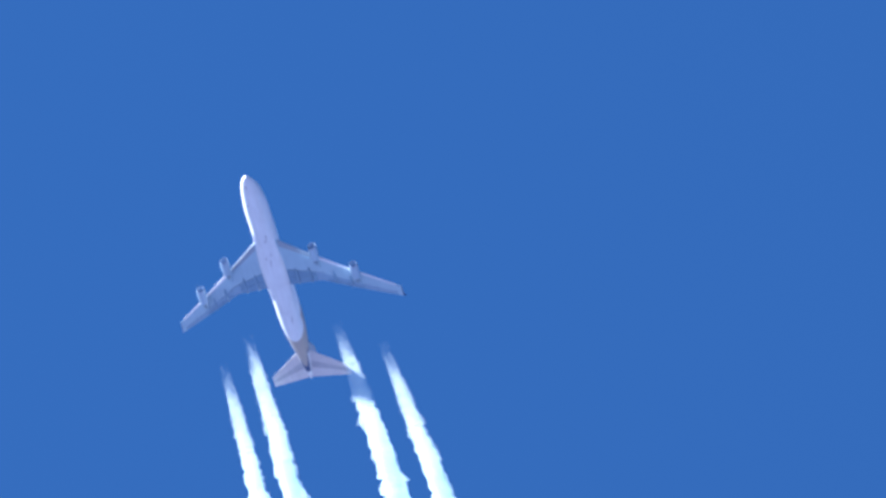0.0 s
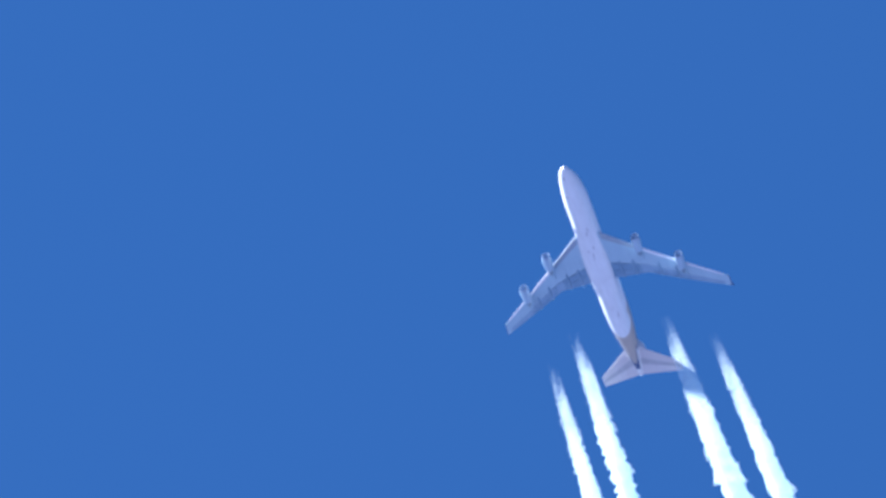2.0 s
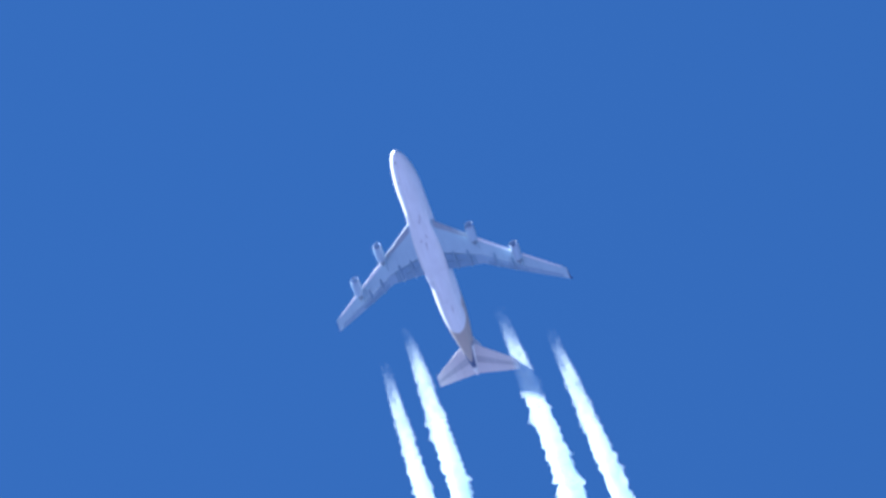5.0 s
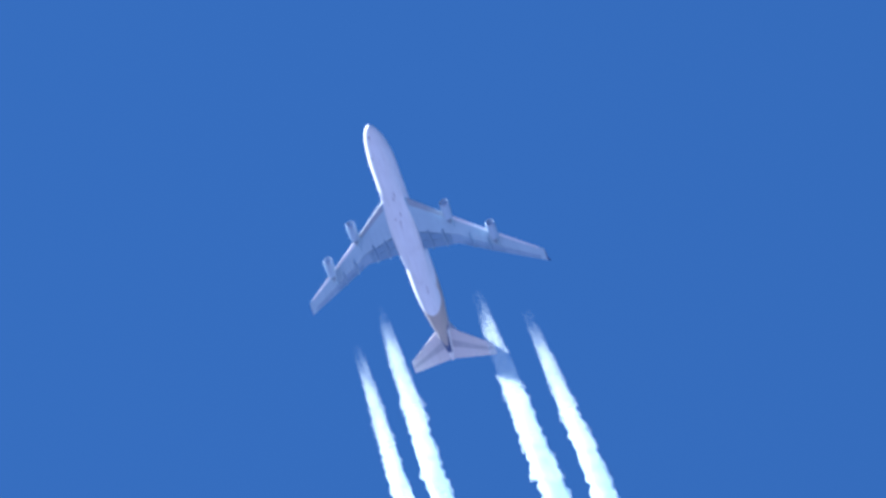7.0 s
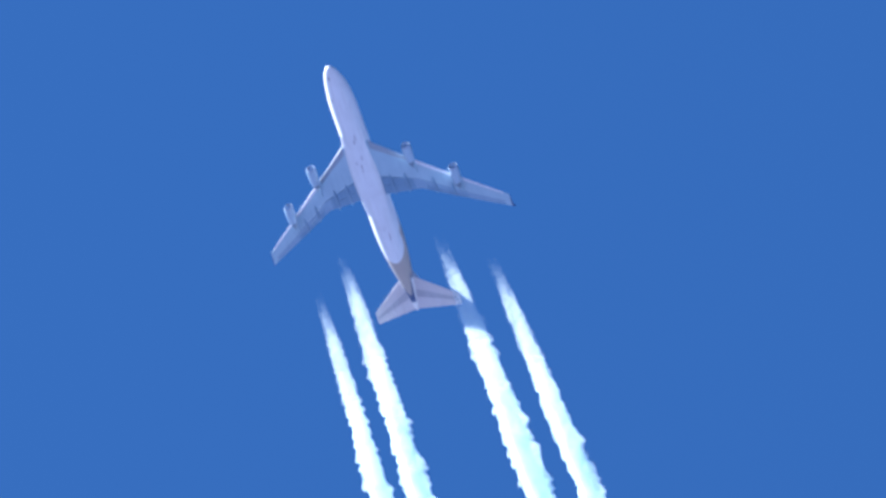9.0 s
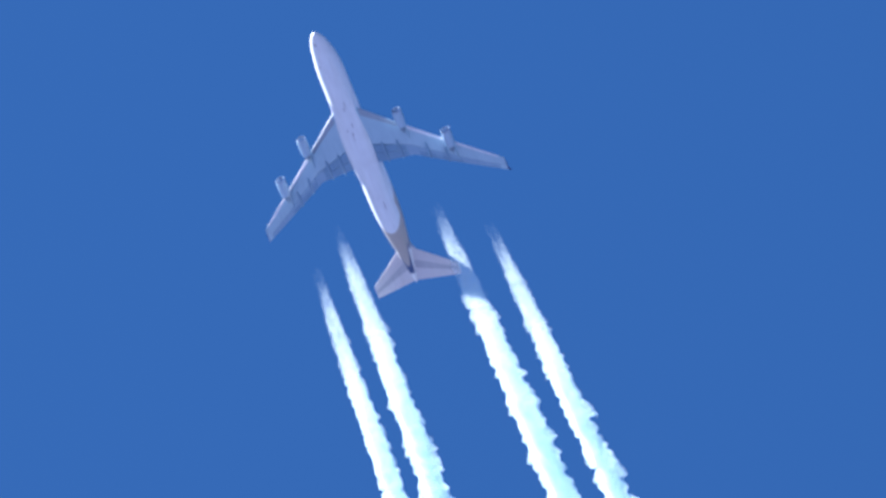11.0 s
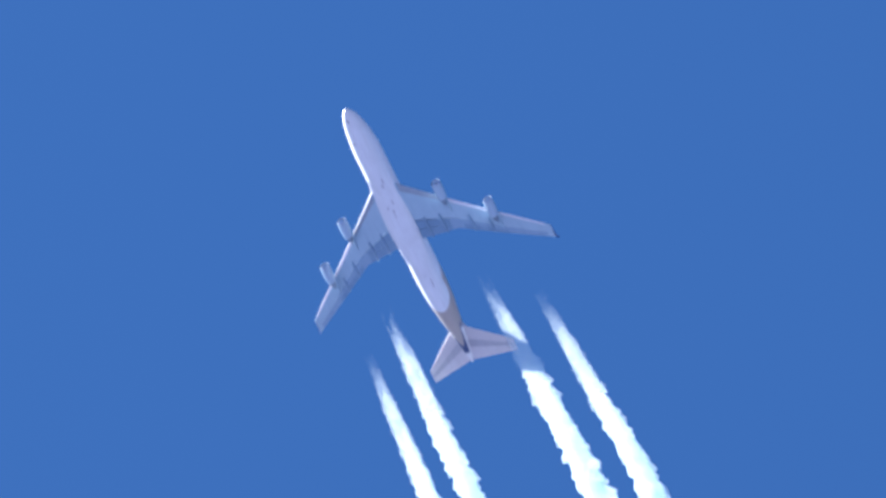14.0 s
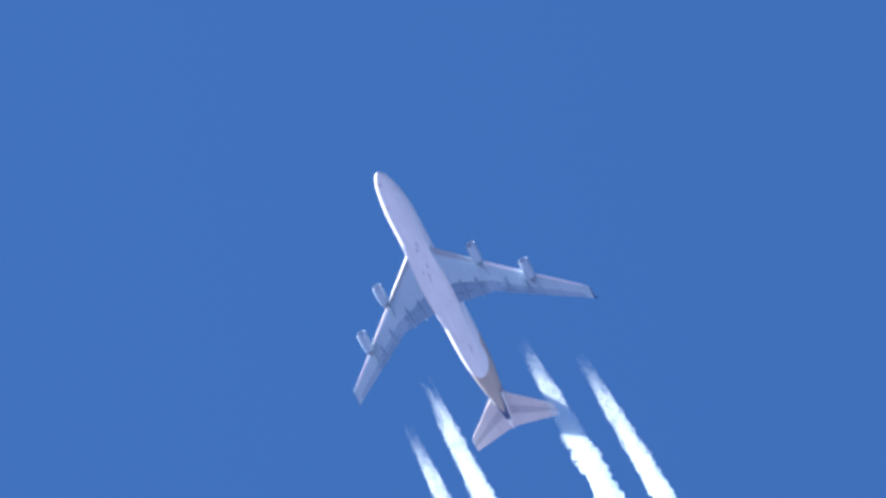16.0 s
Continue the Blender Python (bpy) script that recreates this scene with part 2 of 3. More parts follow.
ICE = {solid: ice_cloud(name, solid) for name, solid in (("faint_ice", 0.06), ("thin_ice", 0.1), ("wispy_ice", 0.22), ("young_ice", 0.5), ("thick_ice", 0.75), ("dense_ice", 1.0))}


def land():
    m, nt, bsdf = material("haze_tinted_land")
    vec, x, y, z = object_xyz(nt)
    a = noise_of(nt, vec, 0.0012, 6)
    b = noise_of(nt, vec, 0.02, 5)
    # blue haze of the air above is put into the land's colour
    c = mix_colour(nt, ramp(nt, a, 0.35, 0.65), (0.069, 0.084, 0.155), (0.088, 0.102, 0.177))
    nt.links.new(mix_colour(nt, math_node(nt, "MULTIPLY", b, 0.4), c, (0.078, 0.091, 0.165)), bsdf.inputs["Base Color"])
    bsdf.inputs["Roughness"].default_value = 0.95
    return m


# ---- mesh helpers ----
def part(name, bm, mat, parent, label=""):
    bmesh.ops.remove_doubles(bm, verts=bm.verts, dist=0.0005)
    bmesh.ops.recalc_face_normals(bm, faces=bm.faces)
    me = bpy.data.meshes.new(name)
    bm.to_mesh(me)
    bm.free()
    me.materials.append(mat)
    for p in me.polygons:
        p.use_smooth = True
    me.set_sharp_from_angle(angle=radians(38))
    ob = new(name, me)
    ob.parent = parent
    if label:
        tagged(ob, label)
    return ob


def loft(rings, cap=True, bm=None):
    """Joins closed rings of points into a skin."""
    bm = bm or bmesh.new()
    rows = [[bm.verts.new(p) for p in ring] for ring in rings]
    for a, b in zip(rows, rows[1:]):
        n = len(a)
        for i in range(n):
            bm.faces.new((a[i], a[(i + 1) % n], b[(i + 1) % n], b[i]))
    if cap:
        bm.faces.new(rows[0])
        bm.faces.new(rows[-1])
    return bm


def curve_at(table, s):
    """Smooth value from a short table of (station, value)."""
    for k, ((s0, v0), (s1, v1)) in enumerate(zip(table, table[1:])):
        if s <= s1:
            sl = (v1 - v0) / (s1 - s0)
            m0 = sl if k == 0 else (v1 - table[k - 1][1]) / (s1 - table[k - 1][0])
            m1 = sl if k + 2 >= len(table) else (table[k + 2][1] - v0) / (table[k + 2][0] - s0)
            h, u = s1 - s0, max(0.0, (s - s0) / (s1 - s0))
            return ((2 * u**3 - 3 * u**2 + 1) * v0 + (u**3 - 2 * u**2 + u) * h * m0
                    + (3 * u**2 - 2 * u**3) * v1 + (u**3 - u**2) * h * m1)
    return table[-1][1]


# ---- ground ----
# never in view; its blue tints the light thrown up at the belly
def build_ground():
    bm = bmesh.new()
    bmesh.ops.create_circle(bm, cap_ends=True, segments=96, radius=14000)
    bmesh.ops.recalc_face_normals(bm, faces=bm.faces)
    me = bpy.data.meshes.new("ground")
    bm.to_mesh(me)
    bm.free()
    me.materials.append(land())
    return tagged(new("ground", me), "wide open plain of land with blue haze put in its colour", "ground", kind="structure")


ground = build_ground()

# ---- airliner: x forward from the nose, y to its left, z up from the widest line of the fuselage ----
HALF_WIDTH = [(0.4, 0.0), (0.6, 0.5), (1.2, 1.06), (2, 1.55), (4, 2.22), (6, 2.60), (9, 3.02), (11, 3.19), (13, 3.22), (44, 3.25), (48, 3.15),
              (52, 2.85), (56, 2.35), (60, 1.72), (64, 1.05), (67, 0.55), (68.2, 0.3)]
BOTTOM = [(0, -1.4), (0.25, -1.85), (1, -2.3), (2, -2.65), (4, -3.1), (7, -3.45), (11, -3.65), (45, -3.65), (49, -3.4),
          (53, -2.75), (57, -1.85), (61, -0.9), (65, 0.05), (68.2, 0.75)]
TOP = [(0, -1.4), (0.25, -0.95), (1, -0.35), (2, 0.45), (3.4, 1.6), (4.6, 3.1), (6, 4.3), (8, 5.05), (12, 5.45), (20, 5.45),
       (25, 5.0), (30, 4.15), (34, 3.9), (50, 3.9), (58, 3.6), (64, 3.0), (68.2, 1.5)]
WIDEST = [(0, -1.4), (4, -0.8), (10, -0.1), (14, 0.0), (46, 0.0), (56, 0.6), (68.2, 1.15)]


def fuselage_ring(s, count=72):
    hw, lo, hi, mid = (max(1e-3, curve_at(t, s)) if t is HALF_WIDTH else curve_at(t, s) for t in (HALF_WIDTH, BOTTOM, TOP, WIDEST))
    ring = []
    for i in range(count):
        a = 2 * math.pi * i / count
        c, q = math.cos(a), math.sin(a)
        z = mid + q * (hi - mid if q > 0 else mid - lo)
        taper = 1.0
        if q > 0 and hi - mid > hw * 1.25:      # the upper deck is narrower than the main deck
            taper = 1.0 - 0.16 * q
        ring.append((-s, hw * c * taper, z))
    return ring


def build_fuselage(thing):
    stations = [0.4, 0.43, 0.48, 0.55, 0.7, 0.9, 1.1, 1.4, 1.9, 2.5] + [3.2 + 0.8 * k for k in range(82)] + [68.2]
    ob = part("fuselage", loft([fuselage_ring(s) for s in stations if s <= 68.2]), PAINT, thing,
              "white belly with dark streaks, tan rear end")
    # wing-to-body fairing
    rings = []
    for k in range(33):
        u = k / 32
        s = 16.8 + 25.0 * u
        swell = math.sin(math.pi * min(1, max(0, u))) ** 0.7 if 0 < u < 1 else 0.0
        hw, dep = 2.4 + 1.0 * swell, 0.2 + 1.72 * swell
        ring = []
        for i in range(28):
            a = 2 * math.pi * i / 28
            c, q = math.cos(a), math.sin(a)
            ring.append((-s, hw * math.copysign(abs(c) ** 0.8, c), -2.05 + dep * math.copysign(abs(q) ** 0.8, q) * (1.0 if q < 0 else 0.5)))
        rings.append(ring)
    part("wing_fairing", loft(rings), PAINT, ob)
    # landing gear doors, standing a little proud of the skin
    for name, s0, s1, y0, y1 in (("nose_gear_door", 8.2, 12.0, 0.03, 0.8), ("nose_gear_door", 8.2, 12.0, -0.8, -0.03),
                                 ("body_gear_door", 31.2, 34.6, 0.1, 1.9), ("body_gear_door", 31.2, 34.6, -1.9, -0.1),
                                 ("wing_gear_door", 27.0, 30.6, 0.3, 2.6), ("wing_gear_door", 27.0, 30.6, -2.6, -0.3)):
        part(name, belly_panel(s0, s1, y0, y1), PAINT, ob)
    # drain masts, outflow grilles and a beacon under the belly
    for name, s, y, size in (("outflow_grille", 19.2, 0.9, (1.5, 0.25, 0.05)), ("outflow_grille", 20.3, 0.4, (1.1, 0.3, 0.05)),
                             ("air_inlet", 24.6, 0.9, (1.2, 0.25, 0.06)), ("air_outlet", 27.3, 0.3, (2.2, 0.3, 0.05)),
                             ("air_outlet", 25.6, -0.7, (0.7, 0.25, 0.05)), ("drain_mast", 44.0, 0.0, (0.5, 0.08, 0.3)),
                             ("access_hatch", 3.3, -0.45, (1.5, 0.45, 0.04)), ("access_hatch", 8.6, -1.3, (0.9, 0.4, 0.04)),
                             ("access_hatch", 46.0, 0.9, (2.2, 0.22, 0.04))):
        bm = bmesh.new()
        bmesh.ops.create_cube(bm, size=1.0)
        bmesh.ops.bevel(bm, geom=bm.edges[:], offset=0.12, segments=2, affect="EDGES")
        x, z = -s, belly_height(s, y) - size[2] * 0.3
        bmesh.ops.transform(bm, matrix=Matrix.Translation((x, y, z)) @ Matrix.Diagonal((*size, 1)), verts=bm.verts)
        part(name, bm, SLOT, ob, "grey slot in the belly")
    return ob


def belly_height(s, y):
    hw, lo, mid = curve_at(HALF_WIDTH, s), curve_at(BOTTOM, s), curve_at(WIDEST, s)
    z = mid - (mid - lo) * math.sqrt(max(0.0, 1 - (y / hw) ** 2))
    if 16.8 < s < 41.8:
        swell = math.sin(math.pi * (s - 16.8) / 25.0) ** 0.7
        fw, dep = 2.4 + 1.0 * swell, 0.2 + 1.72 * swell
        if abs(y) < fw:
            q = (1 - (abs(y) / fw) ** 2.5) ** 0.4
            z = min(z, -2.05 - dep * q)
    return z


def belly_panel(s0, s1, y0, y1):
    bm = bmesh.new()
    n, m = 8, 5
    low = [[bm.verts.new((-(s0 + (s1 - s0) * i / n), y0 + (y1 - y0) * j / m,
                          belly_height(s0 + (s1 - s0) * i / n, y0 + (y1 - y0) * j / m) - 0.05)) for j in range(m + 1)] for i in range(n + 1)]
    for i in range(n):
        for j in range(m):
            bm.faces.new((low[i][j], low[i + 1][j], low[i + 1][j + 1], low[i][j + 1]))
    ext = bmesh.ops.extrude_face_region(bm, geom=bm.faces[:])
    bmesh.ops.translate(bm, verts=[g for g in ext["geom"] if isinstance(g, bmesh.types.BMVert)], vec=(0, 0, 0.12))
    return bm


# ---- wing ----
ROOT_Y, KINK_Y, TIP_Y = 2.6, 11.8, 30.4


def lead(y):
    return 20.5 + (y - ROOT_Y) * (45.6 - 20.5) / (TIP_Y - ROOT_Y)


def trail(y):
    if y < KINK_Y:
        return 35.6 + (y - ROOT_Y) / (KINK_Y - ROOT_Y) * 1.4
    return 37.0 + (y - KINK_Y) / (TIP_Y - KINK_Y) * (48.9 - 37.0)


def wing_z(y):
    return -2.35 + (y - ROOT_Y) * 0.115 + 2.6 * ((y - ROOT_Y) / (TIP_Y - ROOT_Y)) ** 2


def section(c, thick):
    """Half thickness above and below the chord line at the chord fraction c."""
    c = min(max(c, 0.0), 1.0)
    h = 5 * thick * (0.2969 * math.sqrt(c) - 0.126 * c - 0.3516 * c**2 + 0.2843 * c**3 - 0.1036 * c**4)
    camber = 0.02 * (1 - (2 * c - 1) ** 2)
    return camber + h, camber - 0.85 * h


def foil_strip(le, te, zc, thick, y0, y1, c0, c1, side, ny=10, nc=8, drop=0.0, twist=0.0, bm=None):
    """A closed piece of a wing between two span stations and two chord fractions."""
    rings = []
    for j in range(ny + 1):
        y = y0 + (y1 - y0) * j / ny
        a, b = le(y), te(y)
        ch = b - a
        up, lo = [], []
        for i in range(nc + 1):
            u = i / nc
            c = c0 + (c1 - c0) * (u * u if c0 == 0 else u)
            hi_z, lo_z = section(c, thick(y))
            x = -(a + c * ch)
            sag = drop * ((c - c0) / (c1 - c0)) ** 2
            tw = twist * (0.5 - c) * ch
            up.append((x, side * y, zc(y) + hi_z * ch - sag + tw))
            lo.append((x, side * y, zc(y) + lo_z * ch - sag + tw))
        rings.append(up + lo[::-1])
    return loft(rings, True, bm)


def wing_thick(y):
    return 0.125 - 0.04 * (y - ROOT_Y) / (TIP_Y - ROOT_Y)


def wing_strip(y0, y1, c0, c1, side, **kw):
    return foil_strip(lead, trail, wing_z, wing_thick, y0, y1, c0, c1, side, **kw)


def fairing_pod(x0, x1, y, z, wide, deep, rise=0.0):
    rings = []
    for k in range(15):
        u = k / 14
        r = (4 * u * (1 - u)) ** 0.6 if 0 < u < 1 else 0.02
        ring = []
        for i in range(14):
            a = 2 * math.pi * i / 14
            ring.append((x0 + (x1 - x0) * u, y + wide * r * math.cos(a), z + rise * u + deep * r * math.sin(a)))
        rings.append(ring)
    return loft(rings)


def build_wing(thing, side):
    wing = part("wing", wing_strip(ROOT_Y, TIP_Y, 0.13, 0.66, side, ny=24, nc=12), GREY, thing, "grey swept wing with darker flaps")
    for y0, y1 in ((3.3, 11.3), (12.3, 20.4), (21.5, 29.3)):
        part("slat", wing_strip(y0, y1, 0.0, 0.125, side, nc=7), KRUEGER if y0 < 5 else SLAT, wing, "grey leading edge slat" if y0 < 5 else "pale leading edge slat")
    for y0, y1 in ((2.6, 3.24), (11.36, 12.24), (20.46, 21.44), (29.36, 30.4)):
        part("leading_edge", wing_strip(y0, y1, 0.0, 0.127, side, ny=3, nc=7), GREY, wing)
    for y0, y1, c0, name, mat in ((3.2, 10.4, 0.675, "inboard_flap", FLAP_HAZED), (13.2, 21.6, 0.68, "outboard_flap", SHROUD_HAZED)):
        mid = 0.5 * (c0 + 1.0)
        part(name, wing_strip(y0, y1, c0, mid - 0.004, side, nc=5), mat, wing, "darker flap panel")
        part(name, wing_strip(y0, y1, mid + 0.004, 1.0, side, nc=5, drop=0.05), FLAP_HAZED, wing, "darker flap panel")
    part("inboard_aileron", wing_strip(10.5, 13.1, 0.675, 1.0, side, ny=4, nc=5), SHROUD_HAZED, wing)
    part("outboard_aileron", wing_strip(21.65, 28.9, 0.70, 1.0, side, ny=6, nc=5), SHROUD_HAZED, wing)
    part("aileron_shroud", wing_strip(21.65, 28.95, 0.662, 0.695, side, ny=6, nc=2), GREY, wing)
    part("wing_tip", wing_strip(29.0, 30.4, 0.665, 1.0, side, ny=4, nc=5), GREY, wing)
    for y, length, wide in ((5.6, 6.2, 0.42), (9.0, 5.8, 0.42), (15.0, 5.0, 0.36), (18.8, 4.6, 0.34)):
        te, ch = trail(y), trail(y) - lead(y)
        z = wing_z(y) + section(0.72, wing_thick(y))[1] * ch - 0.22
        part("flap_track_fairing", fairing_pod(-(te - length * 0.86), -(te + length * 0.10), side * y, z, wide * 0.85, 0.45, 0.3), FAIRING, wing, "grey canoe-shaped fairing")
    # winglet
    rings = []
    for k in range(9):
        u = k / 8
        y = TIP_Y + 0.02 + 0.22 * u + 0.16 * math.sin(u * math.pi / 2)
        z = wing_z(TIP_Y) + 0.8 * u * u + 0.5 * u
        a = lead(TIP_Y) + 2.2 * min(1.0, u * 4) ** 0.7 + 1.7 * u
        b = trail(TIP_Y) + 0.75 * u
        ring = [(-(a + (b - a) * c), side * (y + 0.09 * q), z + 0.05 * q) for c, q in
                ((0, 0), (0.15, 1), (0.5, 1), (1, 0), (0.5, -1), (0.15, -1))]
        rings.append(ring)
    part("winglet", loft(rings), NAVY, wing, "dark blue upturned winglet")
    return wing


# ---- engines ----
GIRTH = 0.85       # of the nacelles, against a 2.8 m wide one


def ring_x(x, y, z, r, count=40, lean=0.0):
    r *= GIRTH
    return [(x + lean * math.sin(2 * math.pi * i / count), y + r * math.cos(2 * math.pi * i / count),
             z + r * math.sin(2 * math.pi * i / count)) for i in range(count)]


def scarf(a):
    """How far the intake rings lean, so that the lower lip sits behind the upper one."""
    return 0.34 * max(0.0, 1 - a / 1.15)


def build_engine(thing, side, s, y, z):
    yy = side * y
    cowl_out = [(0.42, 1.30), (0.9, 1.37), (1.7, 1.40), (2.8, 1.36), (3.8, 1.24), (4.5, 1.12)]
    cowl_in = [(4.46, 1.06), (3.0, 1.12), (1.2, 1.1), (0.46, 1.13)]
    engine = part("engine", loft([ring_x(-(s + a), yy, z, r, lean=scarf(a - 0.42)) for a, r in cowl_out + cowl_in[:1]], cap=False), COWL, thing, "grey engine cowl")
    part("intake_duct", loft([ring_x(-(s + a), yy, z, r, lean=scarf(a - 0.42)) for a, r in cowl_in], cap=False), LINER, engine, "intake lining with sky light put in its colour")
    lip = []
    for k in range(13):
        a = math.pi * k / 12
        lip.append(ring_x(-(s + 0.41 - 0.40 * math.sin(a)), yy, z, 1.215 + 0.085 * math.cos(a), lean=scarf(0)))
    part("intake_lip", loft(lip, cap=False), METAL, engine, "dull metal intake lip")
    # fan and spinner
    bm = bmesh.new()
    for k in range(26):
        t = 2 * math.pi * k / 26
        bm.faces.new([bm.verts.new((-(s + 1.45 + dx), yy + r * math.cos(t + tw), z + r * math.sin(t + tw)))
                      for r, tw, dx in ((0.27, 0.0, -0.12), (0.92, 0.10, -0.08), (0.92, 0.27, 0.12), (0.27, 0.2, 0.12))])
    part("fan", bm, FAN_SKY_LIT, engine, "fan blades with sky light put in their colour")
    part("spinner", loft([ring_x(-(s + a), yy, z, r, 20) for a, r in ((0.75, 0.02), (0.9, 0.16), (1.15, 0.28), (1.5, 0.34))]), FAN_SKY_LIT, engine)
    part("core_cowl", loft([ring_x(-(s + a), yy, z, r, 32) for a, r in ((2.2, 0.95), (4.4, 0.86), (5.4, 0.66), (5.45, 0.6), (4.6, 0.55))]), HOT, engine, "heat-stained core nozzle")
    part("exhaust_cone", loft([ring_x(-(s + a), yy, z, r, 24) for a, r in ((4.5, 0.42), (5.6, 0.34), (6.4, 0.05))]), HOT, engine)
    # pylon up to the wing
    c_le = lead(y)
    top = wing_z(y)
    rings = []
    for k in range(9):
        u = k / 8
        front = s + 0.9 + (c_le + 0.5 - s - 0.9) * u ** 1.3
        rear = s + 5.2 + (c_le + 4.6 - s - 5.2) * u
        zz = z + 1.0 + (top - 0.05 - z - 1.0) * u
        ring = []
        for c, q in ((0, 0), (0.06, 0.6), (0.25, 1), (0.6, 1), (1, 0.05), (0.6, -1), (0.25, -1), (0.06, -0.6)):
            ring.append((-(front + (rear - front) * c), yy + 0.24 * q, zz))
        rings.append(ring)
    part("pylon", loft(rings), GREY, engine, "grey engine pylon")
    return engine


# ---- tail ----
def stab_lead(y):
    return 58.6 + (y - 0.6) * (67.5 - 58.6) / 10.5


def stab_trail(y):
    return 68.0 + (y - 0.6) * (70.2 - 68.0) / 10.5


def stab_z(y):
    return 1.1 + (y - 0.6) * 0.135


def build_stabiliser(thing, side):
    args = (stab_lead, stab_trail, stab_z, lambda y: 0.095)
    ob = part("horizontal_stabiliser", foil_strip(*args, 0.6, 10.6, 0.0, 0.40, side, ny=10, nc=12), TAIL, thing, "pale swept tailplane")
    part("tailplane_panel", foil_strip(*args, 0.6, 10.4, 0.405, 0.64, side, ny=8, nc=4), MAUVE, ob, "darker middle panel of the tailplane")
    part("elevator", foil_strip(*args, 0.5, 5.9, 0.645, 1.0, side, ny=4, nc=5), WHITE, ob)
    part("elevator", foil_strip(*args, 5.96, 10.38, 0.645, 1.0, side, ny=4, nc=5), WHITE, ob)
    part("stabiliser_tip", foil_strip(*args, 10.42, 10.6, 0.41, 1.0, side, ny=2, nc=5), TAIL, ob)
    return ob


def fin_piece(z0, z1, c0, c1, n=8, nc=8):
    rings = []
    for k in range(n + 1):
        z = z0 + (z1 - z0) * k / n
        u = (z - 3.0) / (13.2 - 3.0)
        a, b = 55.3 + (66.0 - 55.3) * u, 67.6 + (70.2 - 67.6) * u
        ch = b - a
        left, right = [], []
        for i in range(nc + 1):
            q = i / nc
            c = c0 + (c1 - c0) * (q * q if c0 == 0 else q)
            h = section(c, 0.1)[0] - 0.02 * (1 - (2 * c - 1) ** 2)
            left.append((-(a + c * ch), h * ch, z))
            right.append((-(a + c * ch), -h * ch, z))
        rings.append(left + right[::-1])
    return loft(rings)


def build_fin(thing):
    fin = part("fin", fin_piece(3.0, 13.2, 0.0, 0.68, 10, 12), WHITE, thing, "upright pale tail fin")
    part("rudder", fin_piece(3.3, 8.0, 0.69, 1.0, 4, 5), WHITE, fin)
    part("rudder", fin_piece(8.06, 12.6, 0.69, 1.0, 4, 5), WHITE, fin)
    part("fin_tip", fin_piece(12.66, 13.2, 0.685, 1.0, 2, 5), WHITE, fin)
    return fin


airliner = tagged(new("airliner"), "white four-engined jet airliner with tan tail in flight", "airplane")
build_fuselage(airliner)
for side in (1, -1):
    build_wing(airliner, side)
    build_engine(airliner, side, 24.0, 12.1, -3.6)
    build_engine(airliner, side, 32.8, 21.0, -2.0)
    build_stabiliser(airliner, side)
build_fin(airliner)


# ---- contrails: drifting clouds of ice flakes, one thing per engine; x is negative back along the trail ----
RADIUS = [(-8, 1.6), (0, 1.85), (4, 2.05), (10, 2.35), (25, 2.8), (45, 3.2), (70, 3.65), (320, 6.5)]
LAYERS = [(-8, 0.002), (-5, 0.01), (0, 0.06), (5, 0.15), (11, 0.25), (18, 0.39), (26, 0.66), (40, 1.05), (60, 1.3), (320, 1.35)]


def flake_mesh(name, centres, long, wide, along, rng, solid):
    """Small flat flakes at the centres; along = 1 lays them with the trail, 0 turns them anyhow."""
    n = len(centres)
    u = rng.normal(size=(n, 3))
    u[:, 0] += np.sign(u[:, 0]) * along * 6.0
    u /= np.linalg.norm(u, axis=1, keepdims=True)
    v = np.cross(u, rng.normal(size=(n, 3)))
    v /= np.linalg.norm(v, axis=1, keepdims=True)
    u, v = u * (long * 0.5)[:, None], v * (wide * 0.5)[:, None]
    verts = np.stack([centres - u, centres - v, centres + u, centres + v], 1).reshape(-1, 3)
    me = bpy.data.meshes.new(name)
    me.from_pydata(verts.tolist(), [], np.arange(4 * n).reshape(n, 4).tolist())
    me.materials.append(ICE[solid])
    return me


def ripples(rng, count, low, high):
    """A smooth random field in three dimensions, about -1 to 1: a sum of waves whose numbers lie between low and high."""
    k = rng.normal(size=(count, 3))
    k *= (rng.uniform(low, high, count) / np.linalg.norm(k, axis=1))[:, None]
    phase = rng.uniform(0, 2 * math.pi, count)
    return lambda p: np.sin(p @ k.T + phase).sum(axis=1) / math.sqrt(count)


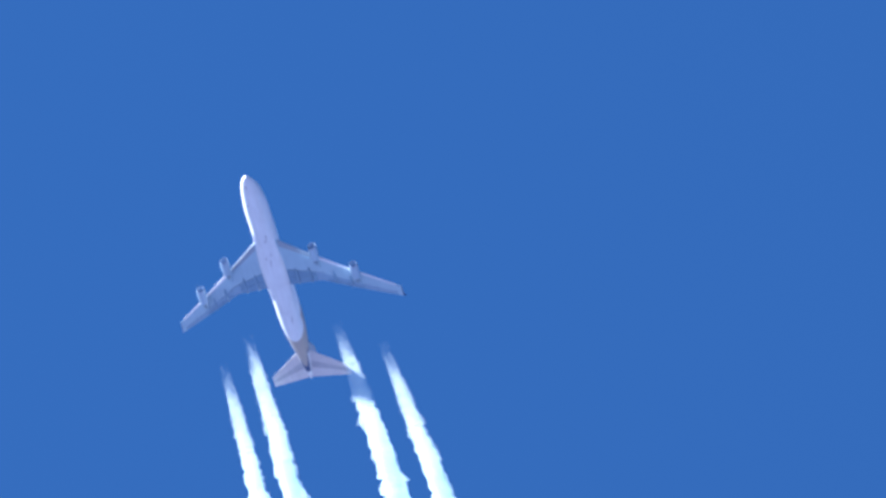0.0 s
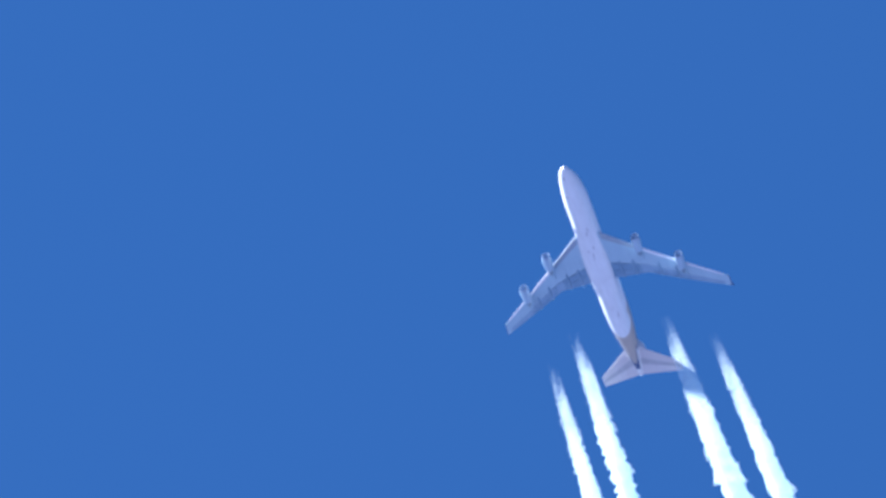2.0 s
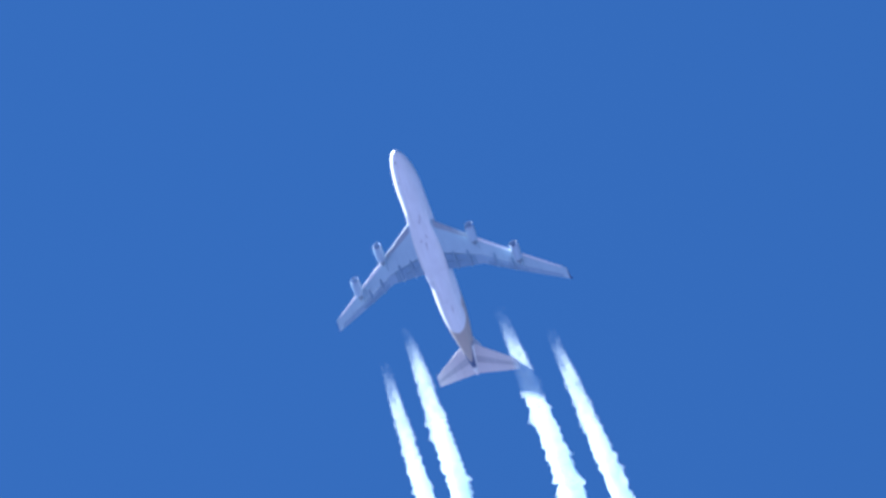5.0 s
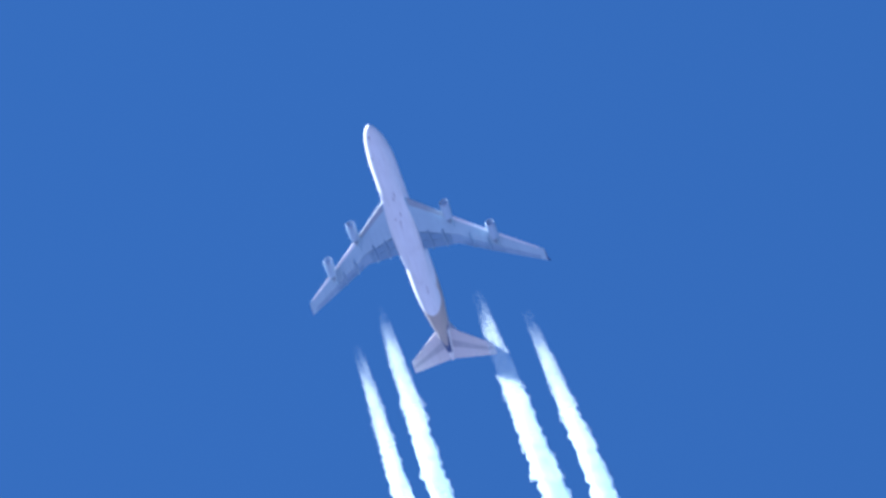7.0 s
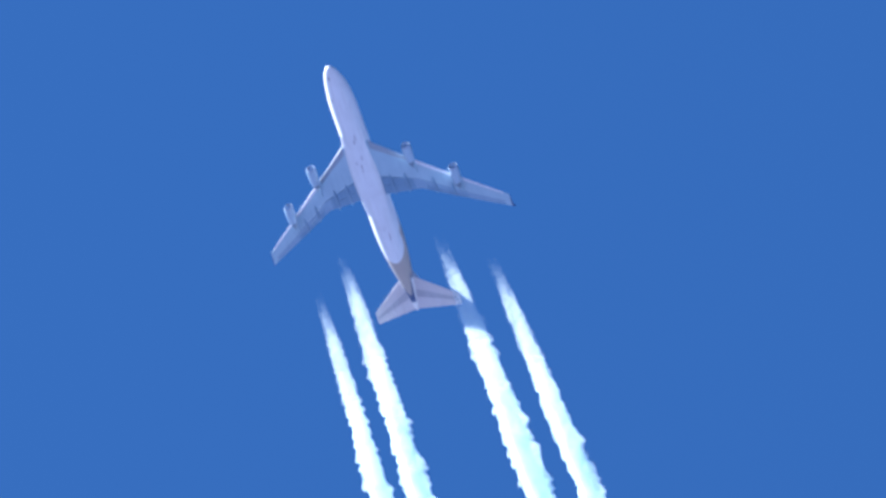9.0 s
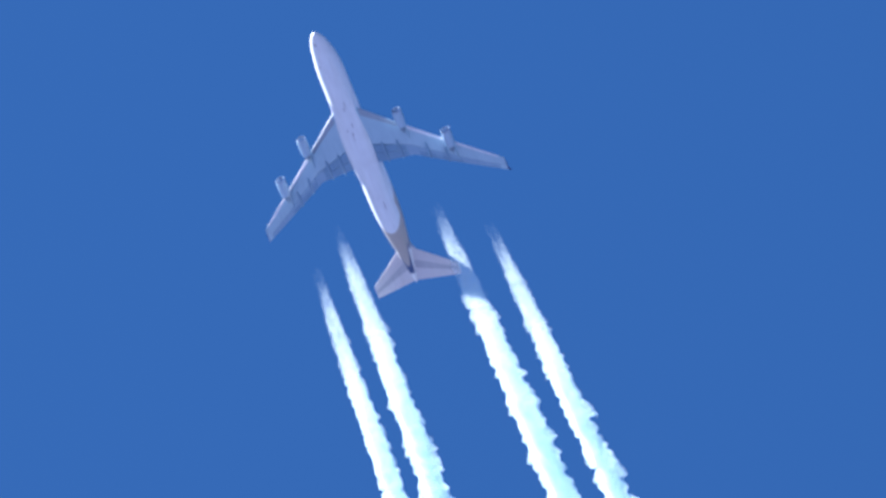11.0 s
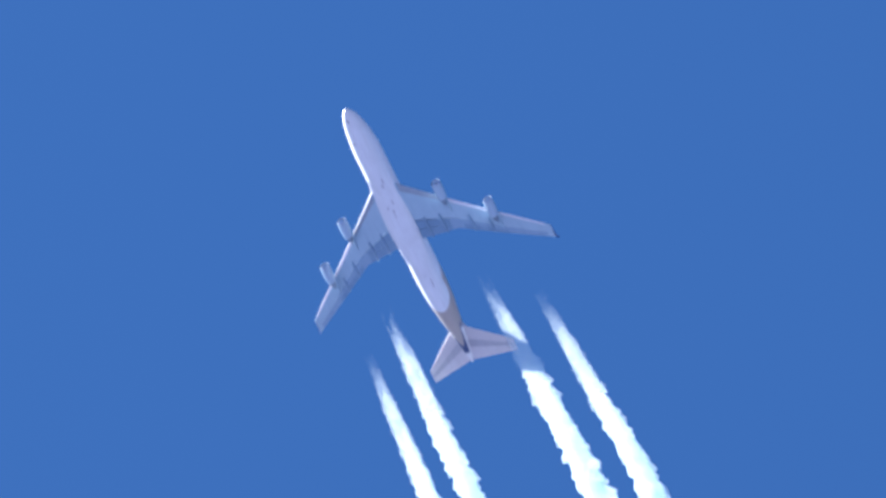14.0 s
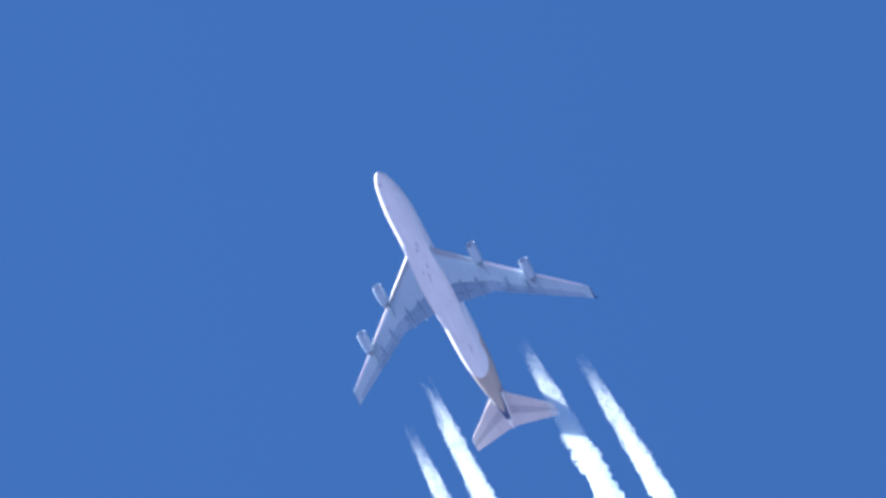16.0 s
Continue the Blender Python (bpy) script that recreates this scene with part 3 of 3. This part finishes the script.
def build_contrail(start, end_y, girth, seed):
    """A trail from start, drifting sideways to end_y 60 m behind; girth scales its width."""
    x0, y0, z0 = start
    slope = (end_y - y0) / 60.0
    thing = tagged(new("contrail"), "billowing white condensation trail behind an engine", "contrail", group="contrails behind the engines")
    rng = np.random.default_rng(seed)
    lumps, knobs, streaks, sway = ripples(rng, 14, 2.2, 3.6), ripples(rng, 18, 5.5, 11.0), ripples(rng, 16, 3.0, 7.0), ripples(rng, 6, 0.5, 1.1)
    pieces = []
    travel = 0.0            # length along the trail, counted in its own radii
    spans = [("wisp", -8.0, 1.0), ("wisp", 1.0, 8.0)] + [("billow", 8.0 + 12 * k, 20.0 + 12 * k) for k in range(9)] + [("far_billow", 116.0, 310.0)]
    for name, d0, d1 in spans:
        pts, longs, wides = [], [], []
        far = name == "far_billow"
        size = 0.5 if far else 0.22 if d0 < 8 else 0.15 if d0 < 20 else 0.115 if d0 < 56 else 0.13 if d0 < 92 else 0.18
        solid = 0.06 if d0 < 0 else 0.1 if d0 < 8 else 0.22 if d0 < 20 else 0.5 if d0 < 32 else 0.75 if d0 < 44 else 1.0
        d = d0
        while d < d1:
            r0 = curve_at(RADIUS, d) * girth
            step = min(r0 / (2.6 if far else 5.0), d1 - d)
            young = math.exp(-max(0.0, d + 8) / 10.0)
            n = int(1.35 * curve_at(LAYERS, d) * 2 * r0 * step / (0.25 * size * size * solid))
            a = rng.uniform(0, 2 * math.pi, n)
            along = rng.uniform(0, 1, n)
            ring = np.stack([travel + along * step / r0, np.cos(a), np.sin(a)], 1)
            # rounded billows with creases between them, growing with age; drawn-out streaks while the trail is young
            rough = min(1.0, max(0.0, d) / 70.0)
            edge = 0.90 + (1 - young) * ((0.14 + 0.17 * rough) * (np.abs(lumps(ring)) - 0.55) + (0.115 + 0.065 * rough) * knobs(ring))
            r = r0 * np.clip(edge, 0.45, 1.5) * rng.uniform(0, 1, n) ** 0.46
            p = np.stack([-(d + step * along), r * np.cos(a), r * np.sin(a)], 1)
            thread = streaks(np.stack([ring[:, 0] * 0.16, r / r0 * ring[:, 1], r / r0 * ring[:, 2]], 1))
            keep = rng.uniform(0, 1, n) < 0.74 * (1 + young * np.clip(2.2 * thread, -1, 1.4))
            p[:, 0] -= (0.35 * r * r / r0) * (1 - young)        # the rims trail behind the core
            swing = 0.07 * r0 * (0.4 + rough)
            p[:, 1] += swing * sway(np.stack([ring[:, 0], 0 * a, 0 * a], 1))
            p = p[keep]
            stretch = (1.0 + 26.0 * young) ** 0.5
            pts.append(p)
            longs.append(np.full(len(p), size * 1.4 * stretch))
            wides.append(np.full(len(p), size * 1.4 / stretch))
            d, travel = d + step, travel + step / r0
        me = flake_mesh(name, np.concatenate(pts), np.concatenate(longs), np.concatenate(wides), 1.0 if name == "wisp" else 0.0, rng, solid)
        ob = new(name, me)
        ob.parent = thing
        tagged(ob, "thin streaky beginning of the trail" if name == "wisp" else "", kind="stuff")
        pieces.append(ob)
    return thing, pieces, (x0, y0, z0, math.degrees(math.atan(-slope)))


CONTRAILS = [build_contrail(start, end_y, girth, seed) for start, end_y, girth, seed in (
    ((-63.8, -22.4, -5.8), -26.8, 0.86, 11), ((-55.5, -13.4, -5.8), -16.4, 0.97, 23),
    ((-57.2, 11.3, -5.8), 11.7, 1.04, 37), ((-66.2, 21.9, -5.8), 23.8, 0.91, 53))]


# ---- all that moves ----
def motions():
    times = [0.5 * k for k in range(33)]
    x, y, z = START
    walk(airliner, [(t, pose(x + SPEED * t, y, z, BANK, -PITCH, CRAB)) for t in times])
    rolls = [0.25 * k for k in range(65)]
    for k, (thing, pieces, (dx, dy, dz, yaw)) in enumerate(CONTRAILS):
        walk(thing, [(t, pose(x + SPEED * t + dx, y + dy, z + dz, 0, 0, yaw)) for t in times])
        spin = 250.0 + 20.0 * k
        for ob in pieces:
            walk(ob, [(t, pose(0, 0, 0, spin * t, 0, 0)) for t in rolls])


motions()
